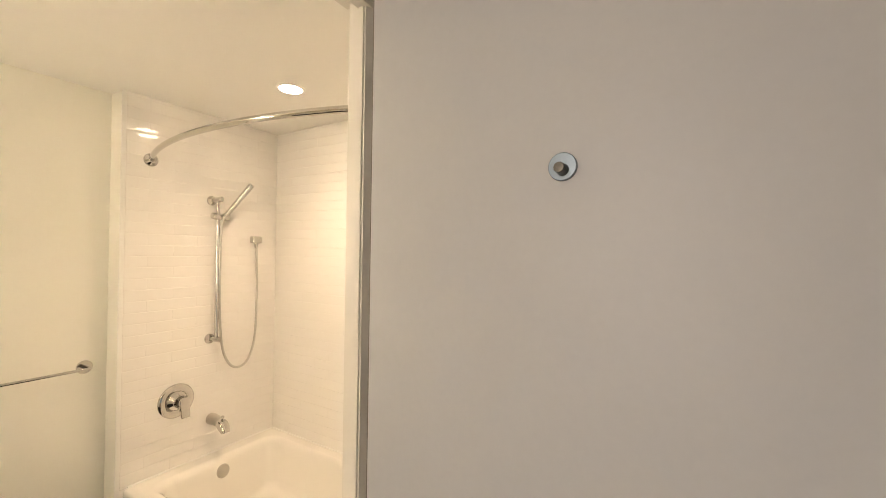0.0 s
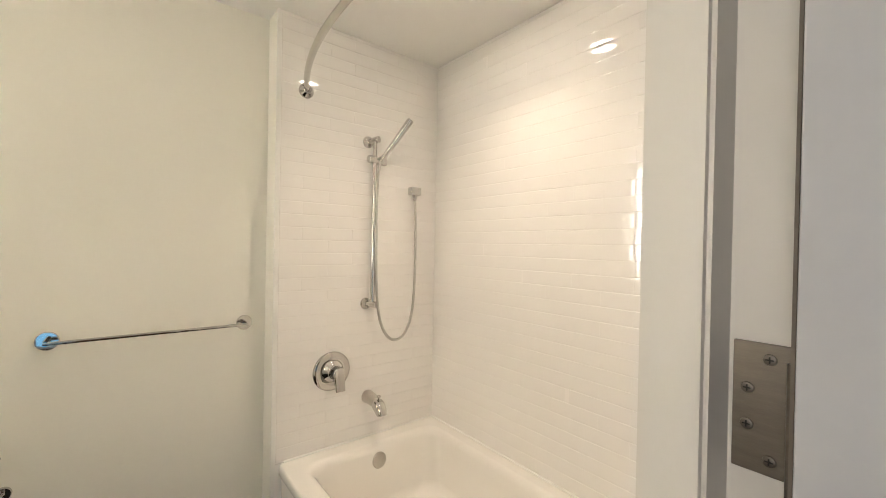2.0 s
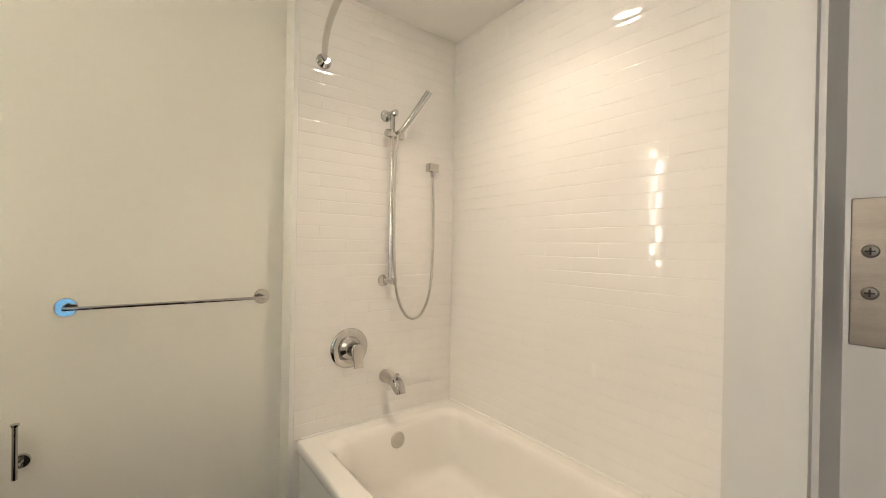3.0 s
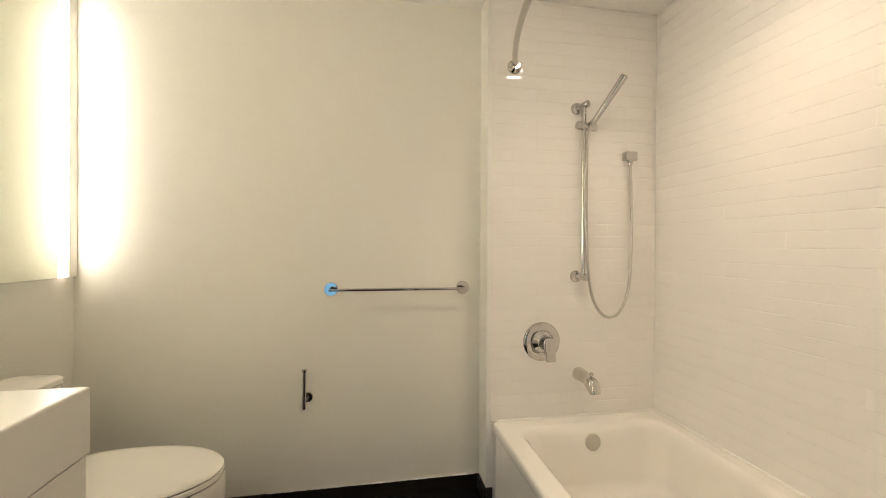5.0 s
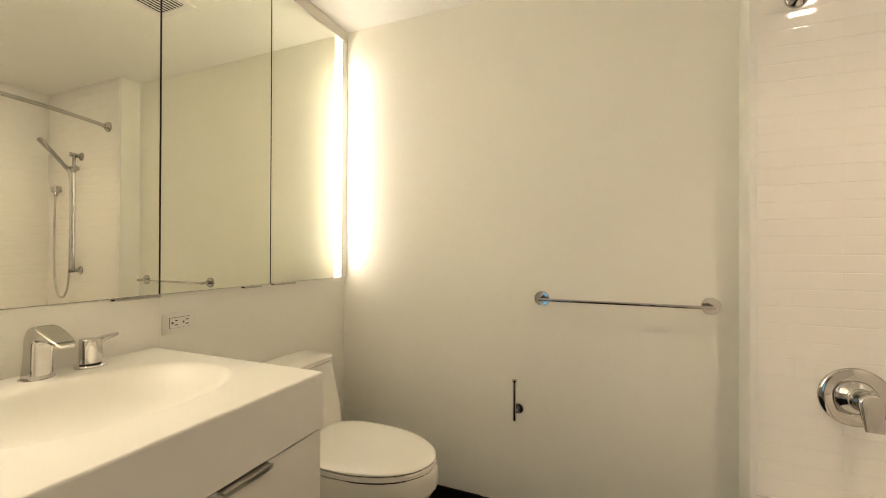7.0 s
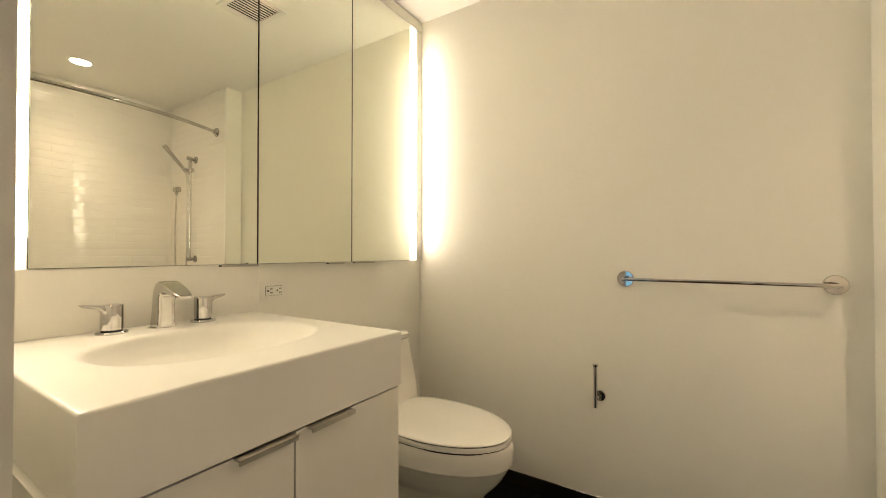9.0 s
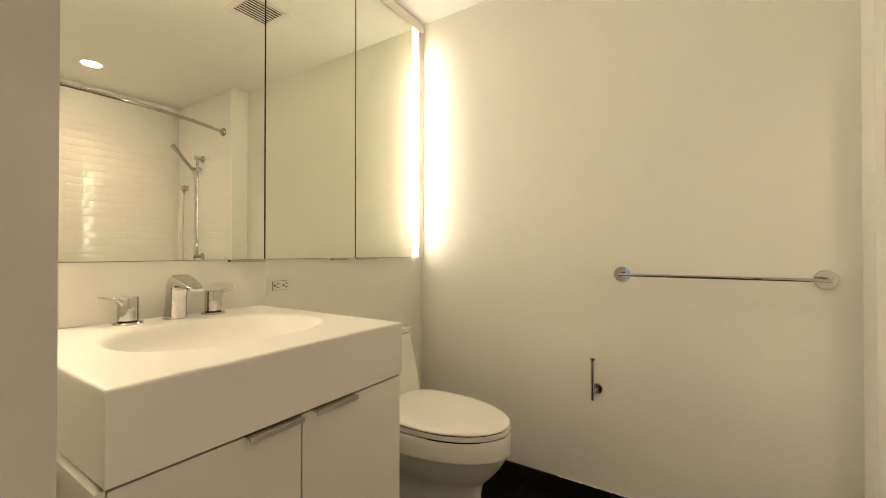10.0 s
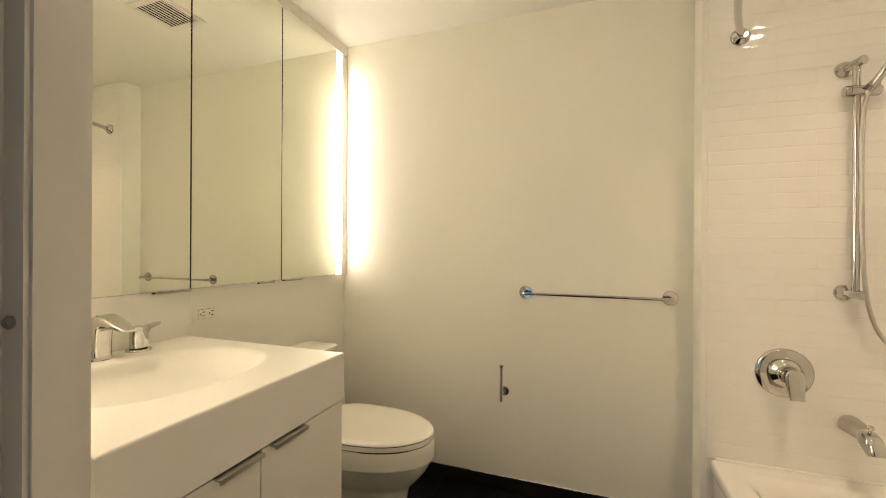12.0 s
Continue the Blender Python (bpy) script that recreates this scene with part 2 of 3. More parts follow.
single("ceiling", box(-0.15, EX0, -0.15, NY + 0.15, H, H + 0.12), CEILING, "white painted bathroom ceiling", "ceiling", kind="structure")
floor = single("floor", box(-0.05, EX1 - 0.02, -0.05, NY, ZF - 0.1, ZF - 0.004), FLOOR_JOINT, "black stone-look tile floor with dark joints", "floor", kind="structure")

for name, b in (("baseboard", box(0.0002, 0.010, 0.0, RY - 0.0125, ZF, 0.004, 0.0015)), ("baseboard_return", box(0.0002, TX + 0.010, RY - 0.012, RY - 0.0022, ZF, 0.004, 0.0015)),
                ("baseboard_corner", box(TX + 0.0012, TX + 0.010, RY - 0.002, 1.774, ZF, 0.004, 0.0015)), ("baseboard_south", box(0.0105, 0.966, 0.0002, 0.010, ZF, 0.004, 0.0015))):
    single(name, b, BASE, "black baseboard with a scuffed top edge", "baseboard", kind="structure")

# ---- hall behind the door ----
single("hall_floor", box(EX1 - 0.02, 4.1, -1.1, 3.3, ZF - 0.1, ZF), HALL_FLOOR, "brown oak hall floor", "floor", kind="structure")
single("hall_ceiling", box(EX1, 4.1, -1.1, 3.3, 2.6, 2.7), CEILING, "white hall ceiling", "ceiling", kind="structure")
# unseen walls closing the hall, their colour dark to hold back bounced light
single("hall_wall_north", box(EX1, 4.1, 3.2, 3.3, ZF, 2.6), HALL_DIM, "unseen hall wall, darkened to cut bounced light", "wall", kind="structure")
single("hall_wall_west_south", box(EX1 - 0.1, EX1, -1.0, -0.15, ZF, 2.6), HALL_DIM, "unseen hall wall, darkened to cut bounced light", "wall", kind="structure")
single("hall_wall_west_north", box(EX1 - 0.1, EX1, NY + 0.15, 3.2, ZF, 2.6), HALL_DIM, "unseen hall wall, darkened to cut bounced light", "wall", kind="structure")


def window_wall(name, number, along, plane, a0, a1, w0, w1, z0, z1):
    """A hall wall with a window opening, its frame and pane; along: the axis it runs on."""
    def slab(u0, u1, d, za, zb, bm=None):
        return box(u0, u1, plane - d, plane + d, za, zb, bm=bm) if along == "x" else box(plane - d, plane + d, u0, u1, za, zb, bm=bm)
    bm = slab(a0, w0, 0.05, ZF, 2.6)
    slab(w1, a1, 0.05, ZF, 2.6, bm)
    slab(w0, w1, 0.05, ZF, z0, bm)
    slab(w0, w1, 0.05, z1, 2.6, bm)
    single(name, bm, HALL_DIM, "unseen hall wall, darkened to cut bounced light, with a tall daylight window", "wall", kind="structure")
    mid = ((w0 + w1) / 2, plane, z0) if along == "x" else (plane, (w0 + w1) / 2, z0)
    win = thing(number, mid, "tall daylight window of the hall", "window", kind="structure")
    fr = slab(w0, w0 + 0.04, 0.03, z0, z1)
    slab(w1 - 0.04, w1, 0.03, z0, z1, fr)
    slab(w0 + 0.04, w1 - 0.04, 0.03, z0, z0 + 0.04, fr)
    slab(w0 + 0.04, w1 - 0.04, 0.03, z1 - 0.04, z1, fr)
    part("window_frame", fr, TRIM, win)
    part("pane", slab(w0 + 0.04, w1 - 0.04, 0.003, z0 + 0.04, z1 - 0.04), GLASS, win).visible_shadow = False


window_wall("hall_wall_south", "window_1", "x", -1.05, EX1 - 0.1, 4.1, 1.80, 2.70, 0.45, 2.52)
window_wall("hall_wall_east", "window_2", "y", 4.05, -1.0, 3.2, 0.02, 0.86, 0.06, 1.30)
single("backdrop", box(58, 58.1, -60, 60, -30, 40), DISTANCE, "hazy blue daylight distance outside the window", "backdrop", kind="structure")

# ---- door frame: jamb with a stop between two rabbets ----
S0, S1, SD = 1.764, 1.800, 0.030


def jamb_profile(y, s, west, x0, s0, s1, depth, run):
    """Plan of one side jamb; s points into the opening, west is how far the bathroom side stands proud."""
    return [(x0, y - s * 0.055), (x0, y + s * west), (s0, y + s * west), (s0 + 0.001, y + s * depth), (s1 - run, y + s * depth), (s1, y), (EX1 + 0.008, y), (EX1 + 0.008, y - s * 0.055),
            (EX1 + 0.002, y - s * 0.055), (EX1 + 0.002, y - s * 0.025), (x0 + 0.006, y - s * 0.025), (x0 + 0.006, y - s * 0.055)]


frame_thing = thing("door_frame", (1.775, (DL + DR) / 2, ZF), "white enamelled steel door frame with stops", "door frame", kind="structure")
for y, s, west, x0, s0, s1, depth, run in ((DL, 1, 0.019, 1.677, 1.7165, 1.7460, 0.031, 0.0045), (DR, -1, 0.017, 1.7205, S0, S1, SD, 0.010)):
    outline = jamb_profile(y, s, west, x0, s0, s1, depth, run)
    bm = prism(outline, ZF, DH + 0.05)
    round_at = [outline[k] for k in (1, 3, 4, 6)]
    bmesh.ops.bevel(bm, geom=[e for e in bm.edges if abs(e.verts[0].co.z - e.verts[1].co.z) > 1 and any(math.hypot(e.verts[0].co.x - px, e.verts[0].co.y - py) < 1e-5 for px, py in round_at)], offset=0.0045, segments=4, affect="EDGES")
    part("jamb", bm, FRAME, frame_thing, angle=50)
head = box(1.70, EX1 + 0.0075, DL, DR, DH, DH + 0.05, 0.002)
box(S0, S1, DL + 0.001, DR - 0.001, DH - SD, DH + 0.004, 0.003, bm=head)
part("head_jamb", head, FRAME, frame_thing)
for z in (1.056, 0.45, 1.62):
    part("silencer", turn([(0.0, 0.0), (0.007, 0.0), (0.007, 0.003), (0.004, 0.006), (0.0, 0.0065)], (1.7440, DL + 0.011, z), (1, 0.13, 0), 16, caps=False), RUBBER, frame_thing, "small grey rubber bumper")


def hinge(z):
    """One leaf on the jamb, its knuckle and the four screws."""
    leaf = part("hinge_leaf", box(1.8035, 1.8525, DR - 0.0025, DR + 0.001, z - 0.059, z + 0.059, 0.0012), HINGE, frame_thing, "brushed steel hinge leaf")
    for x, dz in ((1.831, 0.045), (1.815, 0.0165), (1.815, -0.0165), (1.832, -0.045)):
        s = part("screw", turn([(0.0, 0), (0.0052, 0), (0.0048, 0.0012), (0.003, 0.0018), (0.0, 0.0012)], (x, DR - 0.0025, z + dz), (0, -1, 0), 20, caps=False), SCREW, leaf)
        cross = box(x - 0.003, x + 0.003, DR - 0.0047, DR - 0.0038, z + dz - 0.0006, z + dz + 0.0006)
        box(x - 0.0006, x + 0.0006, DR - 0.0047, DR - 0.0038, z + dz - 0.003, z + dz + 0.003, bm=cross)
        part("screw_slot", cross, DARK, leaf)
    part("hinge_knuckle", tube([(1.8578, 1.6135, z - 0.059), (1.8578, 1.6135, z + 0.059)], 0.0036, 14), SCREW, frame_thing)


for z in (1.1345, 1.913, 0.30):
    hinge(z)

door = thing("door_1", (2.31, 1.625, ZF + 0.01), "open white flush door with a robe hook", "door", kind="structure")
part("door_leaf", box(1.8596, 2.775, 1.608, 1.652, ZF + 0.008, DH - 0.006, 0.002), DOOR, door)
# added strip: the hinge gap's shade as brown colour, not a seal
part("edge_gap_shade", box(1.8570, 1.8594, 1.6092, 1.650, ZF + 0.01, DH - 0.01), GAP_SHADE, door, "brown strip, painted shade of the hinge gap")
part("door_handle", tube(spline([(2.70, 1.608, 1.0), (2.70, 1.566, 1.0), (2.69, 1.551, 1.0), (2.60, 1.546, 1.0)], 6), 0.009, 14), NICKEL, door, "satin nickel lever handle")
part("handle_rose", turn([(0.0, 0), (0.026, 0), (0.026, 0.006), (0.022, 0.009), (0.0, 0.009)], (2.70, 1.608, 1.0), (0, -1, 0), 28, caps=False), NICKEL, door)

HX, HZ = 2.309, 1.660
hook = thing("robe_hook", (HX, 1.608, HZ), "round satin chrome robe hook on the door, sky reflection in its colour", "hook")
part("hook_plate", turn([(0.0, 0), (0.0255, 0), (0.0255, 0.005), (0.024, 0.007), (0.0, 0.0072)], (HX, 1.608, HZ), (0, -1, 0), 40, caps=False), SATIN_SKY, hook)
# dark screw steel stands in for the dark reflection on the chrome peg
part("hook_peg", turn([(0.0, 0), (0.0112, 0), (0.0105, 0.004), (0.0092, 0.012), (0.0098, 0.024), (0.0085, 0.028), (0.0, 0.0285)], (HX + 0.001, 1.6015, HZ - 0.006), (0, -1, 0.0), 32, caps=False), SCREW, hook, "short dark chrome peg")

# ---- mirror cabinet with its light strip ----
MZ0, MZ1 = 0.988, 2.226
cab = thing("mirror_cabinet", (0.85, 0, MZ0), "wall-recessed mirror cabinet with three doors and lit edge strips", "mirror cabinet")
part("cabinet_body", box(0.02, 1.698, 0.0005, 0.004, MZ0 + 0.004, MZ1 + 0.02), DARK, cab)
part("top_filler", box(0.002, 1.698, 0.0005, 0.016, MZ1 + 0.004, H - 0.002, 0.001), PAINT, cab)
part("side_filler", box(0.0, 0.0455, 0.0005, 0.0130, MZ0, MZ1 + 0.003, 0.001), PAINT, cab)
for x0, x1, p0, p1 in ((0.962, 1.5185, 0.962, 1.085), (0.5205, 0.9585, 0.572, 0.652), (0.102, 0.5175, 0.385, 0.505)):
    d = part("mirror_door", box(x0, x1, 0.005, MY - 0.002, MZ0, MZ1, 0.0008), EDGE, cab)
    part("mirror_pane", box(x0 + 0.0012, x1 - 0.0012, MY - 0.004, MY, MZ0 + 0.001, MZ1 - 0.001), MIRROR, d, "clear silvered mirror", smooth=False)
    pull = box(p0, p1, 0.0095, 0.024, MZ0 - 0.0045, MZ0 - 0.0012, 0.0008)
    box(p0, p1, 0.0215, 0.024, MZ0 - 0.0075, MZ0 - 0.002, 0.0008, bm=pull)
    part("finger_pull", pull, ALU, d, "brushed aluminium finger pull")
    part("pull_end", box(p1 + 0.0005, p1 + 0.006, 0.0095, 0.020, MZ0 - 0.006, MZ0 - 0.0012), DARK, d)
for x0, x1, lit in ((0.0470, 0.0985, STRIP_GLOW), (1.5205, 1.5955, STRIP_WIDE_GLOW)):
    strip = part("light_strip", box(x0, x1, 0.004, MY + 0.001, MZ0 + 0.072, MZ1 - 0.132, 0.0005), lit, cab, "glowing warm white acrylic light strip")
    for z0, z1 in ((MZ0 + 0.002, MZ0 + 0.0718), (MZ1 - 0.1318, MZ1 - 0.002)):
        part("strip_end", box(x0, x1, 0.004, MY + 0.001, z0, z1, 0.0005), STRIP_END_GLOW, strip, "dimmer end of the strip, past the lamp")
part("end_filler", box(1.597, 1.698, 0.0005, 0.010, MZ0, MZ1, 0.001), PAINT, cab)

single("backsplash", box(0.955, 1.698, 0.0005, 0.009, 0.8262, MZ0 - 0.0015, 0.0006), SOLID, "white solid-surface backsplash above the vanity", "backsplash")

# ---- power outlet ----
outlet = thing("power_outlet", (0.890, 0.0, 0.858), "white horizontal double power outlet on the wall", "outlet")
plate = box(0.833, 0.947, 0.0, 0.0026, 0.857, 0.924, 0.0015)
part("cover_plate", plate, PLASTIC, outlet)
part("receptacle_gap", box(0.8562, 0.9238, 0.0022, 0.0031, 0.8737, 0.9083), DARK, outlet)
face = part("receptacle", box(0.857, 0.923, 0.003, 0.0055, 0.8745, 0.9075, 0.0010), PLASTIC, outlet)
for x in (0.872, 0.908):
    for dx, dz, w, h in ((-0.005, 0.007, 0.009, 0.003), (-0.005, -0.007, 0.0105, 0.003), (0.007, 0, 0.006, 0.006)):
        part("slot", box(x + dx - w / 2, x + dx + w / 2, 0.0052, 0.0058, 0.891 + dz - h / 2, 0.891 + dz + h / 2), DARK, face)
for dx in (-0.004, 0.004):
    part("button", box(0.890 + dx - 0.003, 0.890 + dx + 0.003, 0.005, 0.0065, 0.887, 0.895, 0.0006), PLASTIC, face)
for x in (0.842, 0.938):
    part("screw", turn([(0.0, 0), (0.003, 0), (0.0025, 0.001), (0.0, 0.0012)], (x, 0.0035, 0.891), (0, 1, 0), 12, caps=False), PLASTIC, outlet)

# ---- vanity ----
VX0, VX1, VY, VZ, VB = 0.964, 1.599, 0.643, 0.826, 0.690
vanity = thing("vanity_cabinet", (1.277, 0.31, ZF), "white lacquered vanity cabinet with two doors", "cabinet")
part("body", box(VX0 + 0.006, VX1 - 0.004, 0.002, VY - 0.024, 0.035, VB - 0.004, 0.001), LACQUER, vanity)
part("side_panel", box(VX1 - 0.003, VX1 + 0.010, 0.002, VY - 0.006, 0.035, VB - 0.003, 0.0015), LACQUER, vanity)
# unseen toe kick; near-black puts the recess's shade into its colour
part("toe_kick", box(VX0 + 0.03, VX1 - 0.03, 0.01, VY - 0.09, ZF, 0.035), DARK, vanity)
for x0, x1, p0, p1 in ((VX0 + 0.006, 1.2785, 1.140, 1.254), (1.2815, VX1 - 0.004, 1.286, 1.400)):
    d = part("door", box(x0, x1, VY - 0.022, VY - 0.003, 0.040, VB - 0.005, 0.0015), LACQUER, vanity)
    h = box(p0, p1, VY - 0.020, VY + 0.016, VB - 0.0075, VB - 0.0035, 0.0008)
    box(p0, p1, VY + 0.012, VY + 0.016, VB - 0.0135, VB - 0.004, 0.0012, bm=h)
    part("handle", h, ALU, d, "brushed aluminium edge pull")

top = thing("washbasin", (1.277, 0.31, VB), "thick white solid-surface washbasin with moulded oval bowl", "washbasin")


def counter():
    """Slab with an oval basin sunk into it: rings from the outer edge inwards and down."""
    cx, cy, a, b, n = 1.270, 0.330, 0.234, 0.187, 72
    hx, hy, mx, my = (VX1 - VX0) / 2, (VY - 0.001) / 2, (VX0 + VX1) / 2, (VY + 0.001) / 2

    def rect(z, inset, ang):
        c, s = math.cos(ang), math.sin(ang)
        ox, oy = cx - mx, cy - my
        ks = [((hx - inset) * math.copysign(1, c) - ox) / c if abs(c) > 1e-9 else 1e9, ((hy - inset) * math.copysign(1, s) - oy) / s if abs(s) > 1e-9 else 1e9]
        k = min(ks)
        return Vector((cx + k * c, cy + k * s, z))

    corners = [math.atan2(my + sy * hy - cy, mx + sx * hx - cx) for sx, sy in ((1, 1), (-1, 1), (-1, -1), (1, -1))]
    angs = sorted([2 * math.pi * i / n - math.pi for i in range(n)] + corners)

    def oval(k, z, p=2.3, dy=0.0):
        out = []
        for t in angs:
            c, s = math.cos(t), math.sin(t)
            r = 1 / ((abs(c) / (a * k)) ** p + (abs(s) / (b * k)) ** p) ** (1 / p)
            out.append(Vector((cx + r * c, cy + dy + r * s, z)))
        return out

    rings = [[rect(VB, 0.0, t) for t in angs], [rect(VZ - 0.012, 0, t) for t in angs], [rect(VZ - 0.005, 0, t) for t in angs], [rect(VZ - 0.0025, 0.0007, t) for t in angs], [rect(VZ - 0.0007, 0.0025, t) for t in angs], [rect(VZ, 0.005, t) for t in angs], [rect(VZ, 0.012, t) for t in angs],
             oval(1.055, VZ), oval(1.03, VZ - 0.0008), oval(1.0, VZ - 0.0032), oval(0.975, VZ - 0.008), oval(0.95, VZ - 0.016), oval(0.915, VZ - 0.029), oval(0.86, VZ - 0.047), oval(0.74, VZ - 0.068), oval(0.55, VZ - 0.086), oval(0.30, VZ - 0.096), oval(0.12, VZ - 0.099)]
    return loft(rings, False, True)


part("counter", counter(), SOLID, top, angle=30)
part("drain", turn([(0.0, 0), (0.022, 0), (0.022, 0.002), (0.018, 0.004), (0.0, 0.003)], (1.268, 0.328, VZ - 0.099), (0, 0, 1), 28, caps=False), CHROME, top, "chrome basin drain")

# ---- faucet set ----
FY = 0.062
faucet = thing("basin_spout", (1.268, FY, VZ), "chrome arched basin spout on the vanity top", "faucet")


def spout_body():
    """Foot, arch and flat outlet: y, z, half width, half depth and lean of the sections."""
    keys = ((0.000, 0.0, 0.0225, 0.030, 0), (0.003, 0.028, 0.0215, 0.027, 2), (0.006, 0.060, 0.0215, 0.0245, 8), (0.011, 0.088, 0.0225, 0.024, 22), (0.023, 0.104, 0.0240, 0.0215, 60), (0.048, 0.1075, 0.0240, 0.0140, 95), (0.088, 0.0985, 0.0220, 0.0078, 105), (0.118, 0.0895, 0.0175, 0.0048, 108), (0.129, 0.0860, 0.0120, 0.0030, 108))
    centres = spline([(0, FY + y, VZ + z) for y, z, hw, hd, lean in keys], 5)
    shapes = spline([(hw, hd, radians(lean)) for y, z, hw, hd, lean in keys], 5)
    rings = []
    for c, (hw, hd, a) in zip(centres, shapes):
        rings.append([Vector((1.268 + p.x, c[1] + p.y * math.cos(a), c[2] - p.y * math.sin(a))) for p in rounded(0, 0, hw, hd, min(hw, hd) * 0.55, 0, 4)])
    return loft(rings)


part("spout", spout_body(), CHROME, faucet, angle=80)
part("base_ring", turn([(0.0, 0), (0.032, 0), (0.032, 0.001), (0.030, 0.002), (0.0, 0.002)], (1.268, FY, VZ), (0, 0, 1), 28, caps=False), CHROME, faucet)


def faucet_handle(x, s):
    t = thing("faucet_handle", (x, FY, VZ), "chrome lever tap handle on the vanity top", "faucet handle", "basin tap handles")
    part("flange", turn([(0.0, 0), (0.033, 0), (0.033, 0.003), (0.030, 0.006), (0.022, 0.007), (0.0, 0.007)], (x, FY, VZ), (0, 0, 1), 28, caps=False), CHROME, t)
    part("stem", turn([(0.0, 0), (0.0215, 0), (0.0215, 0.002), (0.0235, 0.003), (0.0235, 0.059), (0.0215, 0.062), (0.0, 0.063)], (x, FY, VZ + 0.008), (0, 0, 1), 28, caps=False), CHROME, t)
    part("shadow_ring", turn([(0.0, 0.0), (0.0216, 0.0), (0.0216, 0.0028), (0.0, 0.0028)], (x, FY, VZ + 0.0068), (0, 0, 1), 28, caps=False), DARK, t)
    lever = loft([[Vector((x + s * u, FY + p.x, VZ + 0.0725 + rise - h + p.y)) for p in rounded(0, 0, w, h, min(w, h) * 0.7, 0, 3)] for u, rise, w, h in ((-0.0225, -0.001, 0.0060, 0.0030), (-0.019, -0.0008, 0.0135, 0.0036), (-0.011, -0.0005, 0.0205, 0.0040), (0.0, -0.0005, 0.0232, 0.0045), (0.010, -0.0006, 0.0208, 0.0120), (0.015, -0.0008, 0.0175, 0.0150), (0.019, -0.001, 0.0155, 0.0125), (0.024, -0.0005, 0.0150, 0.0078), (0.030, 0.0, 0.0145, 0.0052), (0.045, 0.0015, 0.0130, 0.0040), (0.057, 0.003, 0.0105, 0.0032), (0.062, 0.0035, 0.0070, 0.0020))])
    part("lever", lever, CHROME, t)


faucet_handle(1.379, 1)
faucet_handle(1.163, -1)

# ---- toilet ----
CX = 0.505
toilet = thing("toilet", (CX, 0.38, ZF), "white one-piece elongated toilet with closed lid", "toilet")


def egg(z, front, back, half, n=40, squeeze=1.0):
    """Elongated bowl outline: round to the front, squarer to the back."""
    out = []
    mid = back + (front - back) * 0.45
    for i in range(n):
        t = 2 * math.pi * i / n
        c, s = math.cos(t), math.sin(t)
        y = mid + (front - mid) * s if s > 0 else mid + (mid - back) * s
        p = 2.0 if s > 0 else 3.2
        w = half * max(1 - abs(s) ** p, 0) ** (1 / p) if s <= 0 else half * abs(c)
        out.append(Vector((CX + math.copysign(w, c), y, z)))
    return out


bowl = [egg(ZF, 0.658, 0.14, 0.112), egg(ZF + 0.012, 0.654, 0.14, 0.108), egg(0.0, 0.640, 0.14, 0.099), egg(0.05, 0.636, 0.14, 0.096), egg(0.12, 0.634, 0.14, 0.095), egg(0.165, 0.642, 0.13, 0.104), egg(0.185, 0.658, 0.12, 0.119), egg(0.21, 0.683, 0.11, 0.142), egg(0.245, 0.712, 0.10, 0.168), egg(0.284, 0.735, 0.10, 0.185), egg(0.300, 0.745, 0.10, 0.192), egg(0.306, 0.750, 0.10, 0.195), egg(0.345, 0.750, 0.10, 0.193), egg(0.365, 0.748, 0.10, 0.191), egg(0.371, 0.744, 0.10, 0.187)]
part("bowl", loft(bowl), CERAMIC, toilet, angle=40)
part("seat", loft([egg(0.3735, 0.738, 0.21, 0.180), egg(0.376, 0.743, 0.20, 0.185), egg(0.3875, 0.743, 0.20, 0.185), egg(0.3905, 0.740, 0.205, 0.182)]), SEAT, toilet)
part("lid", loft([egg(0.3945, 0.736, 0.215, 0.178), egg(0.396, 0.742, 0.21, 0.184), egg(0.399, 0.742, 0.21, 0.184), egg(0.404, 0.735, 0.22, 0.178), egg(0.4075, 0.702, 0.25, 0.152), egg(0.409, 0.60, 0.34, 0.07)]), SEAT, toilet, angle=40)
# dark bands that paint the shade between lid, seat and rim
part("seat_gap", loft([egg(0.388, 0.735, 0.22, 0.177), egg(0.396, 0.735, 0.22, 0.177)]), DARK, toilet)
part("rim_gap", loft([egg(0.369, 0.7375, 0.22, 0.180), egg(0.377, 0.7375, 0.22, 0.180)]), DARK, toilet)
part("lid_bumper", box(CX - 0.014, CX + 0.014, 0.722, 0.7405, 0.390, 0.3955, 0.001), SEAT, toilet)


def tank_ring(z, y1, half, r):
    return rounded(CX, (0.012 + y1) / 2, half, (y1 - 0.012) / 2, r, z, 5)


part("tank", loft([tank_ring(0.30, 0.25, 0.175, 0.05), tank_ring(0.38, 0.243, 0.196, 0.045), tank_ring(0.46, 0.225, 0.199, 0.04), tank_ring(0.56, 0.198, 0.196, 0.035), tank_ring(0.643, 0.178, 0.191, 0.03)]), CERAMIC, toilet, angle=50)
part("tank_lid", loft([tank_ring(0.645, 0.176, 0.189, 0.03), tank_ring(0.648, 0.182, 0.195, 0.03), tank_ring(0.664, 0.182, 0.195, 0.03), tank_ring(0.671, 0.174, 0.188, 0.03), tank_ring(0.674, 0.12, 0.12, 0.03)]), CERAMIC, toilet, angle=40)

# ---- wall fittings ----
bar = thing("towel_bar", (0, 1.346, 0.922), "polished chrome towel bar on round flanges on the wall", "towel bar")
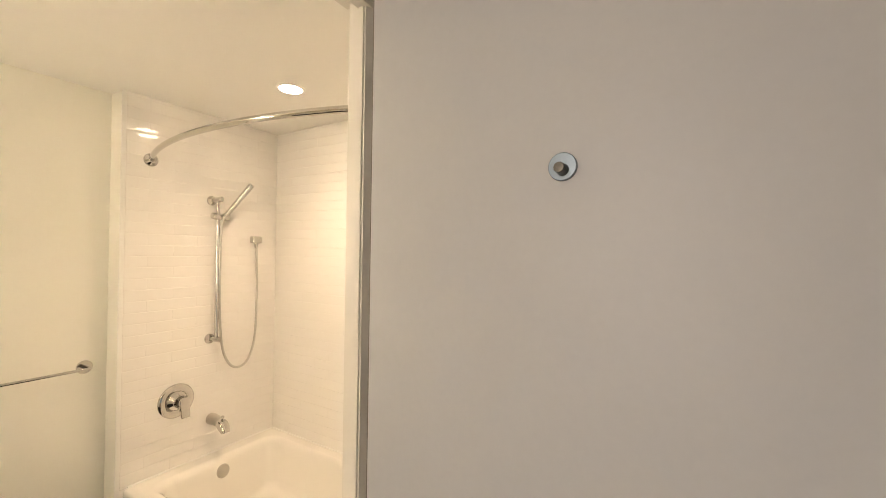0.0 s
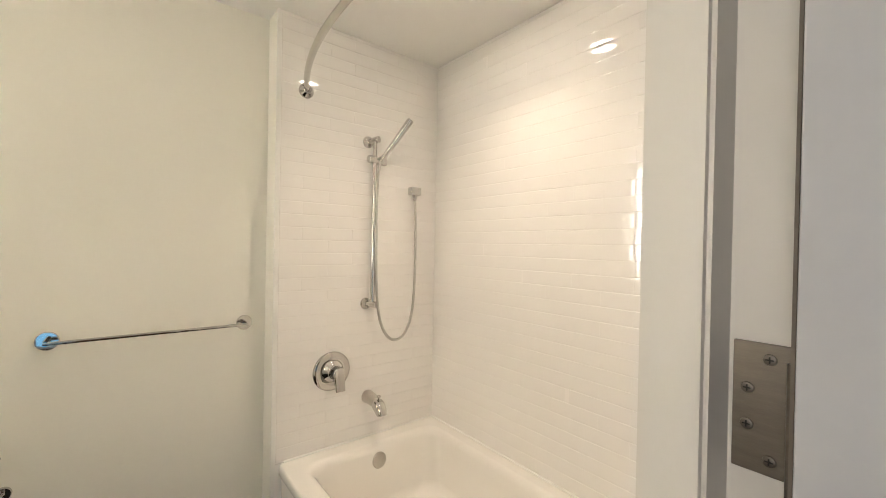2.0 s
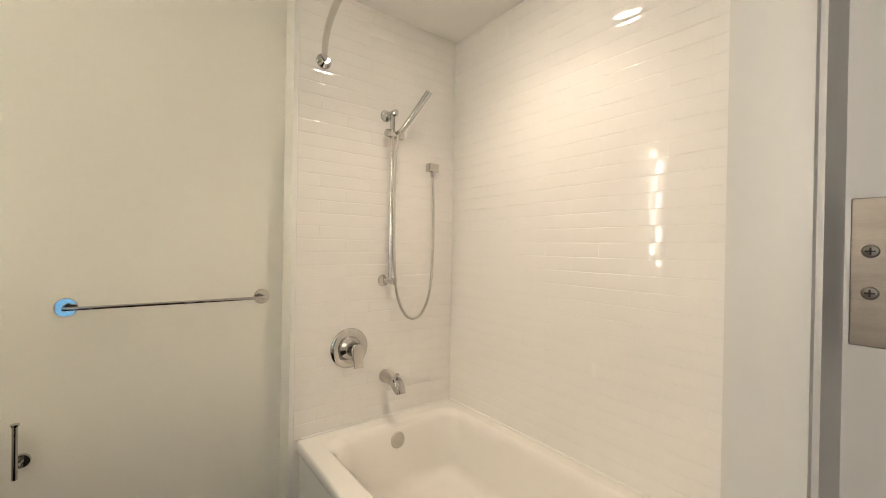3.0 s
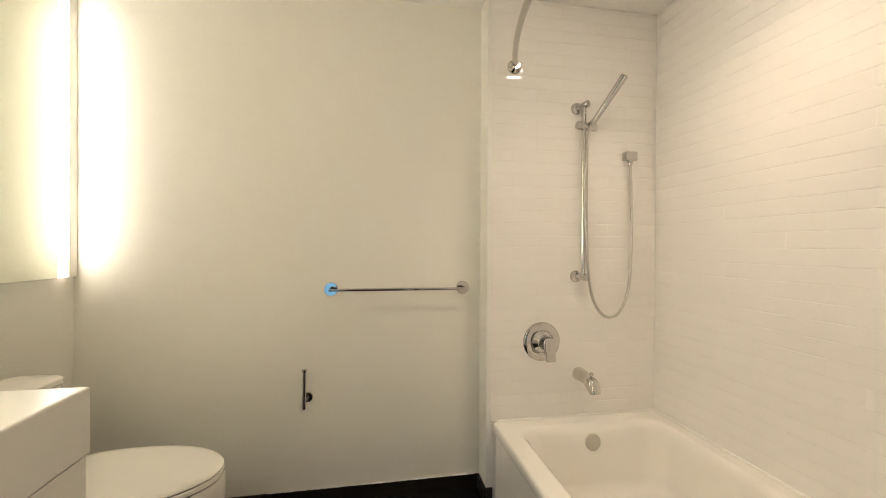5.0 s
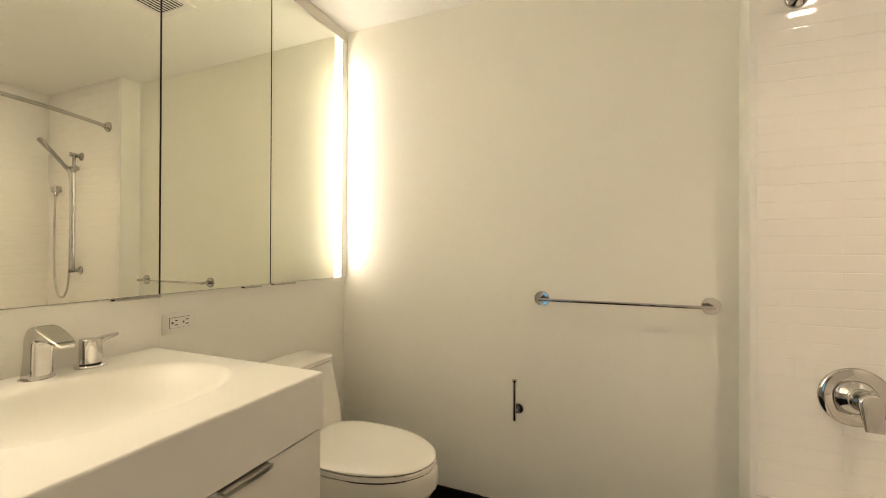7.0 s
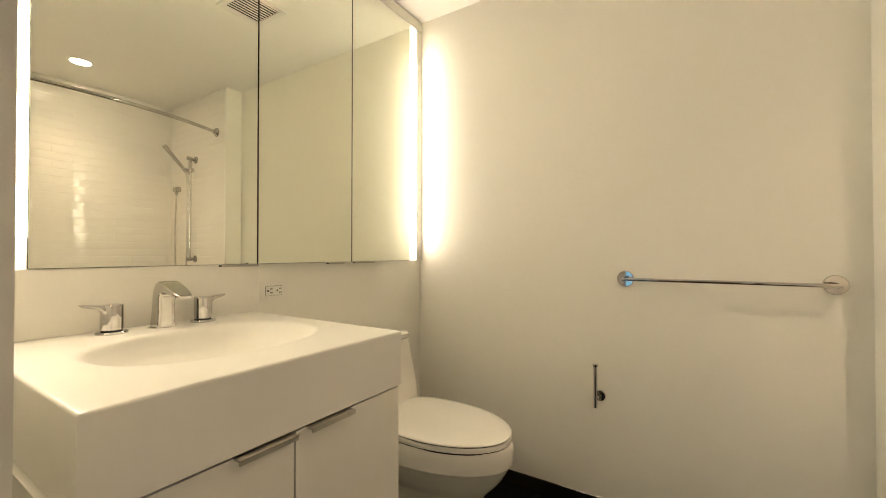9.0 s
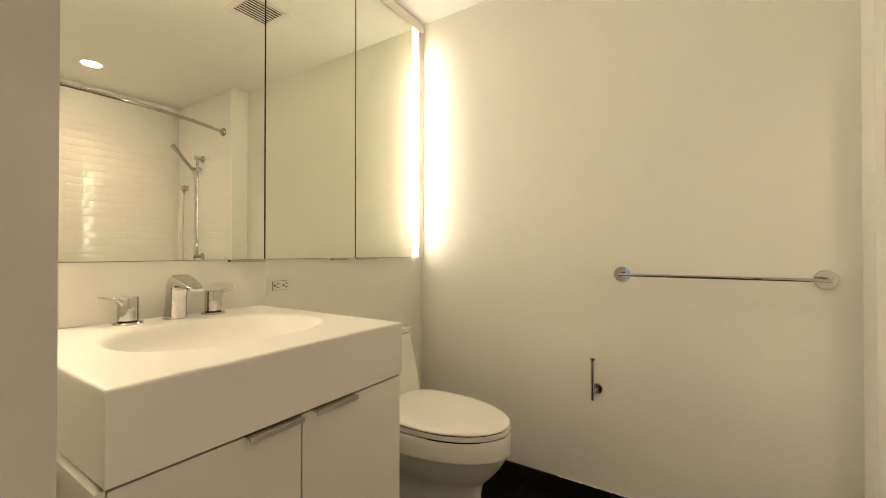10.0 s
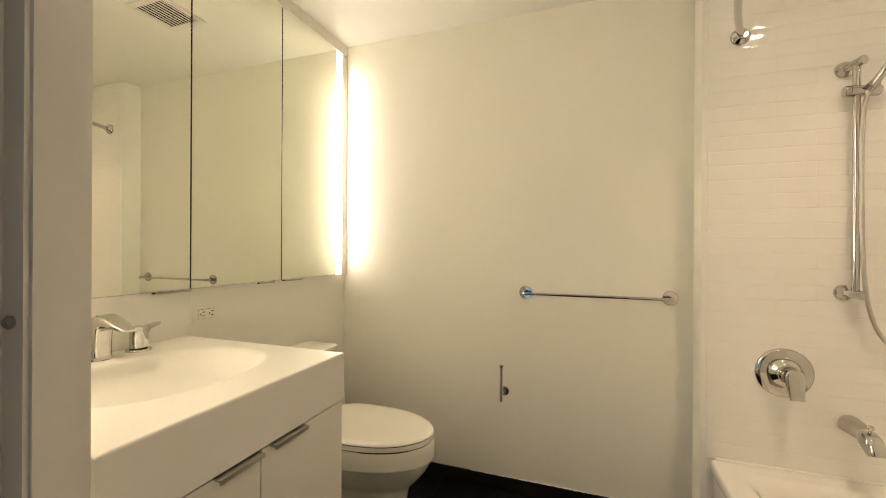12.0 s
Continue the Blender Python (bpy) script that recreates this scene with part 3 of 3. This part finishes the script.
for y in (1.035, 1.657):
    part("flange", turn([(0.0, 0), (0.032, 0), (0.032, 0.006), (0.030, 0.009), (0.0, 0.0092)], (0, y, 0.922), (1, 0, 0), 36, caps=False), CHROME, bar)
    part("post", tube([(0.008, y, 0.922), (0.062, y, 0.922)], 0.009, 20), CHROME, bar)
part("rod", tube([(0.058, 1.030, 0.922), (0.058, 1.662, 0.922)], 0.0065, 16), CHROME, bar)

paper = thing("paper_holder", (0, 0.935, 0.43), "upright chrome toilet paper holder post on the wall", "paper holder")
part("flange", turn([(0.0, 0), (0.023, 0), (0.023, 0.006), (0.021, 0.009), (0.0, 0.009)], (0, 0.934, 0.43), (1, 0, 0), 32, caps=False), CHROME, paper)
part("arm", tube([(0.006, 0.934, 0.43), (0.045, 0.928, 0.43)], 0.008, 16), CHROME, paper)
part("post", turn([(0.0, 0), (0.0075, 0), (0.0075, 0.165), (0.0115, 0.172), (0.0115, 0.176), (0.0, 0.1765)], (0.050, 0.926, 0.393), (0, 0, 1), 20, caps=False), CHROME, paper)

# ---- ceiling fittings ----


def downlight(x, y, label):
    t = thing("downlight", (x, y, H), label, "ceiling light")
    part("trim_ring", turn([(0.052, 0.0), (0.066, 0.0), (0.066, 0.003), (0.062, 0.006), (0.054, 0.006), (0.052, 0.0)], (x, y, H), (0, 0, -1), 40, caps=False), TRIM, t)
    part("lens", turn([(0.0, 0.0005), (0.053, 0.0005), (0.053, 0.003), (0.0, 0.004)], (x, y, H), (0, 0, -1), 40, caps=False), LENS_GLOW, t, "glowing warm lens")


downlight(0.86, 2.15, "lit round recessed downlight over the tub")
vent = thing("ceiling_vent", (0.585, 0.665, H), "white square ceiling exhaust grille with dark slots", "ceiling vent")
vx0, vx1, vy0, vy1 = 0.495, 0.675, 0.570, 0.755
vf = box(vx0 - 0.03, vx0, vy0 - 0.03, vy1 + 0.03, H - 0.008, H - 0.0005, 0.002)
box(vx1, vx1 + 0.03, vy0 - 0.03, vy1 + 0.03, H - 0.008, H - 0.0005, 0.002, bm=vf)
box(vx0, vx1, vy0 - 0.03, vy0, H - 0.008, H - 0.0005, 0.002, bm=vf)
box(vx0, vx1, vy1, vy1 + 0.03, H - 0.008, H - 0.0005, 0.002, bm=vf)
part("frame", vf, TRIM, vent)
part("backing", box(vx0, vx1, vy0, vy1, H - 0.002, H - 0.0005), DARK, vent)
for i in range(9):
    y = vy0 + (i + 0.5) * (vy1 - vy0) / 9
    part("slat", box(vx0, vx1, y - 0.0042, y + 0.0042, H - 0.0075, H - 0.0055, 0.0006, 1), TRIM, vent)

# ---- bath tub ----
tub = thing("bathtub", (0.89, 2.21, ZF), "white enamelled alcove bathtub", "bathtub")
bx0, bx1, by0, by1, bz = TX + 0.002, 1.698, 1.777, NY - 0.001, 0.306


def tub_ring(x0, x1, y0, y1, r, z):
    return rounded((x0 + x1) / 2, (y0 + y1) / 2, (x1 - x0) / 2, (y1 - y0) / 2, r, z, 8)


shell = [tub_ring(bx0, bx1, by0 + 0.012, by1, 0.004, ZF), tub_ring(bx0, bx1, by0 + 0.012, by1, 0.004, bz - 0.06), tub_ring(bx0, bx1, by0, by1, 0.006, bz - 0.045), tub_ring(bx0, bx1, by0, by1, 0.008, bz - 0.016), tub_ring(bx0, bx1, by0 + 0.003, by1, 0.010, bz - 0.006), tub_ring(bx0, bx1, by0 + 0.010, by1, 0.014, bz),
         tub_ring(bx0 + 0.068, bx1 - 0.070, by0 + 0.070, by1 - 0.052, 0.08, bz), tub_ring(bx0 + 0.080, bx1 - 0.084, by0 + 0.082, by1 - 0.061, 0.086, bz - 0.002), tub_ring(bx0 + 0.091, bx1 - 0.098, by0 + 0.092, by1 - 0.069, 0.089, bz - 0.008), tub_ring(bx0 + 0.100, bx1 - 0.112, by0 + 0.100, by1 - 0.076, 0.090, bz - 0.018), tub_ring(bx0 + 0.108, bx1 - 0.128, by0 + 0.106, by1 - 0.081, 0.090, bz - 0.034), tub_ring(bx0 + 0.116, bx1 - 0.16, by0 + 0.111, by1 - 0.086, 0.090, bz - 0.075),
         tub_ring(bx0 + 0.138, bx1 - 0.24, by0 + 0.124, by1 - 0.100, 0.09, 0.065), tub_ring(bx0 + 0.152, bx1 - 0.27, by0 + 0.138, by1 - 0.112, 0.09, 0.036), tub_ring(bx0 + 0.175, bx1 - 0.31, by0 + 0.152, by1 - 0.130, 0.10, 0.019), tub_ring(bx0 + 0.22, bx1 - 0.36, by0 + 0.19, by1 - 0.17, 0.08, 0.012)]
part("shell", loft(shell, True, True), ENAMEL, tub, angle=40)
part("overflow_plate", turn([(0.0, 0), (0.038, 0), (0.038, 0.004), (0.034, 0.009), (0.0, 0.011)], (bx0 + 0.112, 2.216, 0.232), (1, 0, 0.15), 36, caps=False), NICKEL, tub, "round brushed nickel overflow plate")
part("drain", turn([(0.0, 0), (0.03, 0), (0.03, 0.002), (0.024, 0.004), (0.0, 0.003)], (bx0 + 0.36, 2.216, 0.012), (0, 0, 1), 28, caps=False), NICKEL, tub)
bead = tube([(bx0 + 0.001, by0 + 0.02, bz), (bx0 + 0.001, by1 - 0.001, bz), (bx1 - 0.004, by1 - 0.001, bz)], 0.006, 10)
single("caulk_bead", bead, TRIM, "white caulk bead where tub meets tile", "caulk", kind="structure")

cr = random.Random(9)
edge = [(0.0035, 0.76 + 0.97 * i / 110, 0.0036 + 0.0022 * cr.random()) for i in range(110)]
single("paint_line", tube(edge, [0.0010 + 0.0042 * cr.random() ** 3 for _ in edge], 8), TRIM, "rough white paint line along the baseboard", "paint line", kind="structure")

# ---- shower fittings ----
VY0, VZ0 = 2.015, 0.672
valve = thing("shower_valve", (TX, VY0, VZ0), "round chrome shower valve with lever handle", "shower valve")
part("escutcheon", turn([(0.0, 0), (0.092, 0), (0.092, 0.003), (0.090, 0.007), (0.084, 0.011), (0.074, 0.0135), (0.060, 0.0145), (0.054, 0.013), (0.0, 0.013)], (TX, VY0, VZ0), (1, 0, 0), 64, caps=False), CHROME, valve)
part("hub", turn([(0.0, 0), (0.053, 0), (0.052, 0.004), (0.046, 0.010), (0.036, 0.016), (0.030, 0.024), (0.0275, 0.036), (0.0275, 0.058), (0.0, 0.058)], (TX + 0.013, VY0, VZ0 + 0.003), (1, 0, 0), 48, caps=False), CHROME, valve)
# dark disc paints the shade between hub and lever
part("lever_gap_shade", turn([(0.0, 0), (0.0245, 0), (0.0245, 0.004), (0.0, 0.004)], (TX + 0.070, VY0, VZ0 + 0.003), (1, 0, 0), 40, caps=False), DARK, valve, "dark disc, painted shade of the gap behind the lever")
lever = loft([[Vector((TX + x + p.x, VY0 + y + p.y, VZ0 + z)) for p in rounded(0, 0, hx, hy, min(hx, hy) * 0.75, 0, 4)] for x, y, z, hx, hy in ((0.084, 0, 0.034, 0.005, 0.010), (0.084, 0, 0.029, 0.009, 0.020), (0.084, 0, 0.018, 0.011, 0.027), (0.085, 0.0, 0.003, 0.0115, 0.029), (0.087, 0.001, -0.015, 0.0105, 0.027), (0.091, 0.002, -0.040, 0.008, 0.024), (0.096, 0.003, -0.064, 0.006, 0.0225), (0.098, 0.003, -0.071, 0.004, 0.021))])
part("lever", lever, CHROME, valve, angle=60)

SY = 2.207
spout = thing("tub_spout", (TX, SY, 0.510), "satin tub spout with chrome nozzle and diverter knob", "tub spout")
ts = [[Vector((TX + x, SY + p.x, z + p.y)) for p in rounded(0, 0, hw, hh, min(hw, hh) * 0.9, 0, 5)] for x, z, hw, hh in ((0.0, 0.510, 0.031, 0.031), (0.006, 0.510, 0.032, 0.032), (0.040, 0.511, 0.030, 0.029), (0.075, 0.509, 0.028, 0.026), (0.096, 0.506, 0.027, 0.024), (0.100, 0.505, 0.024, 0.021))]
body = part("body", loft(ts), NICKEL, spout, angle=50)
nz = []
for u, z, hw, hd, lean in ((0.092, 0.506, 0.024, 0.022, 20), (0.100, 0.506, 0.027, 0.026, 30), (0.116, 0.498, 0.028, 0.030, 45), (0.132, 0.484, 0.027, 0.028, 58), (0.146, 0.468, 0.024, 0.022, 66), (0.151, 0.461, 0.021, 0.018, 68)):
    a = radians(lean)
    nz.append([Vector((TX + u + p.y * math.sin(a), SY + p.x, z + p.y * math.cos(a))) for p in rounded(0, 0, hw, hd, min(hw, hd) * 0.8, 0, 5)])
part("nozzle", loft(nz), CHROME, spout, "polished chrome nozzle", angle=50)
part("diverter", turn([(0.0, 0), (0.0045, 0), (0.0045, 0.010), (0.009, 0.013), (0.009, 0.021), (0.007, 0.023), (0.0, 0.0235)], (TX + 0.113, SY, 0.526), (0.25, 0, 1), 20, caps=False), CHROME, spout)

RX, RYY = TX + 0.037, 2.206
shower = thing("hand_shower_set", (TX, 2.2, 0.98), "chrome slide bar with hand shower and metal hose", "hand shower")
part("slide_bar", tube([(RX, RYY, 0.975), (RX, RYY, 1.797)], 0.0112, 24), CHROME, shower)
for z, dz, nm in ((1.787, 0.010, "upper_bracket"), (0.981, -0.003, "lower_bracket")):
    b = part(nm, turn([(0.0, 0), (0.029, 0), (0.029, 0.004), (0.027, 0.008), (0.020, 0.011), (0.013, 0.013), (0.0, 0.013)], (TX, 2.188, z), (1, 0, 0), 40, caps=False), CHROME, shower)
    part("post", tube([(TX + 0.008, 2.190, z), (TX + 0.020, 2.197, z + 0.25 * dz), (RX - 0.006, RYY - 0.004, z + 0.6 * dz), (TX + 0.056, 2.216, z + dz), (TX + 0.058, 2.217, z + dz)], [0.012, 0.0125, 0.015, 0.0165, 0.015], 28), CHROME, b)
sl = part("slider", tube([(RX, 2.168, 1.697), (RX, 2.170, 1.697), (RX, 2.176, 1.697), (RX, 2.262, 1.692), (RX, 2.270, 1.692), (RX, 2.273, 1.692)], [0.012, 0.017, 0.0195, 0.0195, 0.016, 0.010], 28), CHROME, shower)
part("knob_seam", tube([(RX, 2.1845, 1.6965), (RX, 2.1855, 1.6965)], 0.0198, 28), SCREW, sl)
part("wand_cradle", tube([(RX + 0.004, 2.236, 1.700), (RX + 0.038, 2.236, 1.706)], [0.015, 0.016], 24), CHROME, sl)
w0, w1 = Vector((RX + 0.020, 2.228, 1.686)), Vector((RX + 0.140, 2.322, 1.886))
part("wand", tube([w0, w0.lerp(w1, 0.06), w0.lerp(w1, 0.3), w0.lerp(w1, 0.7), w0.lerp(w1, 0.975), w0.lerp(w1, 0.992), w1], [0.009, 0.0118, 0.0135, 0.0155, 0.0172, 0.0168, 0.0145], 28), CHROME, shower)
part("spray_face", tube([w0.lerp(w1, 1.0), w0.lerp(w1, 1.003)], 0.0138, 24), RUBBER, shower, "grey spray face")
line = spline([(TX + 0.026, 2.460, 1.52), (TX + 0.027, 2.465, 1.40), (TX + 0.030, 2.466, 1.15), (TX + 0.033, 2.450, 0.93), (TX + 0.036, 2.404, 0.815), (TX + 0.038, 2.343, 0.785), (TX + 0.042, 2.285, 0.82), (TX + 0.047, 2.240, 0.92), (TX + 0.050, 2.219, 1.10), (TX + 0.050, 2.214, 1.40), (TX + 0.051, 2.217, 1.60), (RX + 0.020, 2.228, 1.690)], 40)
part("hose", tube(line, [0.0074 if k % 2 else 0.0064 for k in range(len(line))], 10), HOSE, shower, "ribbed metal hose", angle=80)
el = part("supply_elbow", box(TX, TX + 0.040, 2.430, 2.492, 1.545, 1.589, 0.006, 3), CHROME, shower)
part("hose_nut", turn([(0.0, 0), (0.015, 0), (0.015, 0.006), (0.012, 0.009), (0.011, 0.022), (0.008, 0.032), (0.0, 0.032)], (TX + 0.025, 2.459, 1.548), (0, 0, -1), 24, caps=False), CHROME, el)

rod = thing("shower_rod", (TX, 1.86, 1.96), "curved chrome shower curtain rod over the tub", "shower rod")
RA, RB, BOW = Vector((TX + 0.012, 1.872, 1.962)), Vector((1.690, 1.872, 1.962)), 0.155
half = (RB.x - RA.x) / 2
rad = (half * half + BOW * BOW) / (2 * BOW)
arc = []
for i in range(49):
    x = RA.x + 2 * half * i / 48
    u = x - (RA.x + half)
    arc.append((x, RA.y - (math.sqrt(rad * rad - u * u) - (rad - BOW)), RA.z))
part("rod", tube(arc, 0.0125, 16), CHROME, rod)
for x, s in ((TX, 1), (1.700, -1)):
    part("flange", turn([(0.0, 0), (0.034, 0), (0.034, 0.004), (0.030, 0.012), (0.020, 0.020), (0.016, 0.030), (0.0, 0.030)], (x, 1.872, 1.962), (s, 0, 0), 36, caps=False), CHROME, rod)

# ---- tiles ----
PITCH, LONG, JOINT = 0.0575, 0.246, 0.0009


def tile_mesh(name, w, h, axis):
    """One glazed tile, bowed a little along its length, with a soft pillowed edge; its back lies in the wall."""
    d, bend = 0.0062, 32.0

    def stops(half, inner):
        edge = [0.0, 0.0010, 0.0026, 0.0042]
        if half < 0.006:
            return [-half, half]
        a = [-half + e for e in edge]
        return a + [a[-1] + (-2 * a[-1]) * i / inner for i in range(1, inner)] + [-u for u in a[::-1]]

    def drop(gap):
        return 0.0 if gap > 0.0040 else 0.00055 * (1 - gap / 0.0042) ** 2.2

    us, vs = stops(w / 2, 4), stops(h / 2, 1)
    bm = bmesh.new()

    def vert(u, v, depth):
        return bm.verts.new((u, -depth, v) if axis == "y" else (depth, u, v))

    grid = [[vert(u, v, d - u * u / (2 * bend) - max(0.2 * drop(w / 2 - abs(u)), drop(h / 2 - abs(v)))) for v in vs] for u in us]
    for a, b in zip(grid, grid[1:]):
        for i in range(len(vs) - 1):
            bm.faces.new((a[i], b[i], b[i + 1], a[i + 1])).smooth = True
    rim = [g[0] for g in grid] + grid[-1][1:] + [g[-1] for g in grid[-2::-1]] + grid[0][-2:0:-1]
    back = [bm.verts.new((p.co.x, -0.003, p.co.z) if axis == "y" else (0.003, p.co.y, p.co.z)) for p in rim]
    for i in range(len(rim)):
        k = (i + 1) % len(rim)
        bm.faces.new((rim[i], rim[k], back[k], back[i]))
    bmesh.ops.recalc_face_normals(bm, faces=bm.faces)
    me = bpy.data.meshes.new(name)
    bm.to_mesh(me)
    bm.free()
    me.materials.append(TILE)
    return me


rng = random.Random(4)


def tile_wall(parent, axis, u0, u1, z0, z1, zoff, ujoint, plane):
    """Running bond of tiles as parts of the wall; ujoint: a joint's place in even rows."""
    cache = {}
    k = int((z0 - zoff) // PITCH)
    while zoff + k * PITCH < z1 - 0.004:
        za, zb = max(zoff + k * PITCH, z0), min(zoff + (k + 1) * PITCH, z1)
        start = ujoint + (0.5 * LONG if k % 2 else 0)
        i = int((u0 - start) // LONG)
        while start + i * LONG < u1 - 0.004:
            ua, ub = max(start + i * LONG, u0), min(start + (i + 1) * LONG, u1)
            i += 1
            if ub - ua < 0.006 or zb - za < 0.006:
                continue
            w, h = round(ub - ua - 0.0002, 4), round(zb - za - JOINT, 4)
            if (w, h) not in cache:
                cache[w, h] = tile_mesh("tile", w, h, axis)
            ob = new("tile", cache[w, h])
            u, z = (ua + ub) / 2, (za + zb) / 2
            at = (u, plane, z) if axis == "y" else (plane, u, z)
            put(ob, parent, at)
            k2 = 1.0 if axis == "y" else 0.4
            ob.rotation_euler = (k2 * rng.gauss(0, 0.0011), k2 * rng.gauss(0, 0.0011) if axis == "x" else 0, k2 * rng.gauss((0.0085 if k % 2 else 0.002) if axis == "y" else 0.0, 0.0010))
        k += 1


tile_wall(wall_north, "y", TX, 1.700, bz - 0.002, H, 0.0265, 1.382, NY + 0.006)
tile_wall(wall_tub, "x", RY + 0.018, NY, bz - 0.002, H, 0.0265, RY + 0.018 + 0.10, TX - 0.006)

# ---- floor tiles ----
fm = {}
for i in range(6):
    for j in range(5):
        x0, x1 = max(0.0, -0.10 + i * 0.305), min(EX1 - 0.02, -0.10 + (i + 1) * 0.305)
        y0, y1 = max(0.0, j * 0.61 - 0.3 * (i % 2)), min(1.80, (j + 1) * 0.61 - 0.3 * (i % 2))
        if x1 - x0 < 0.02 or y1 - y0 < 0.02:
            continue
        key = (round(x1 - x0, 3), round(y1 - y0, 3))
        if key not in fm:
            b = box(-key[0] / 2 + 0.0012, key[0] / 2 - 0.0012, -key[1] / 2 + 0.0012, key[1] / 2 - 0.0012, -0.004, 0.0, 0.0008, 1)
            me = bpy.data.meshes.new("floor_tile")
            b.to_mesh(me)
            b.free()
            me.materials.append(FLOOR)
            fm[key] = me
        put(new("floor_tile", fm[key]), floor, ((x0 + x1) / 2, (y0 + y1) / 2, ZF))
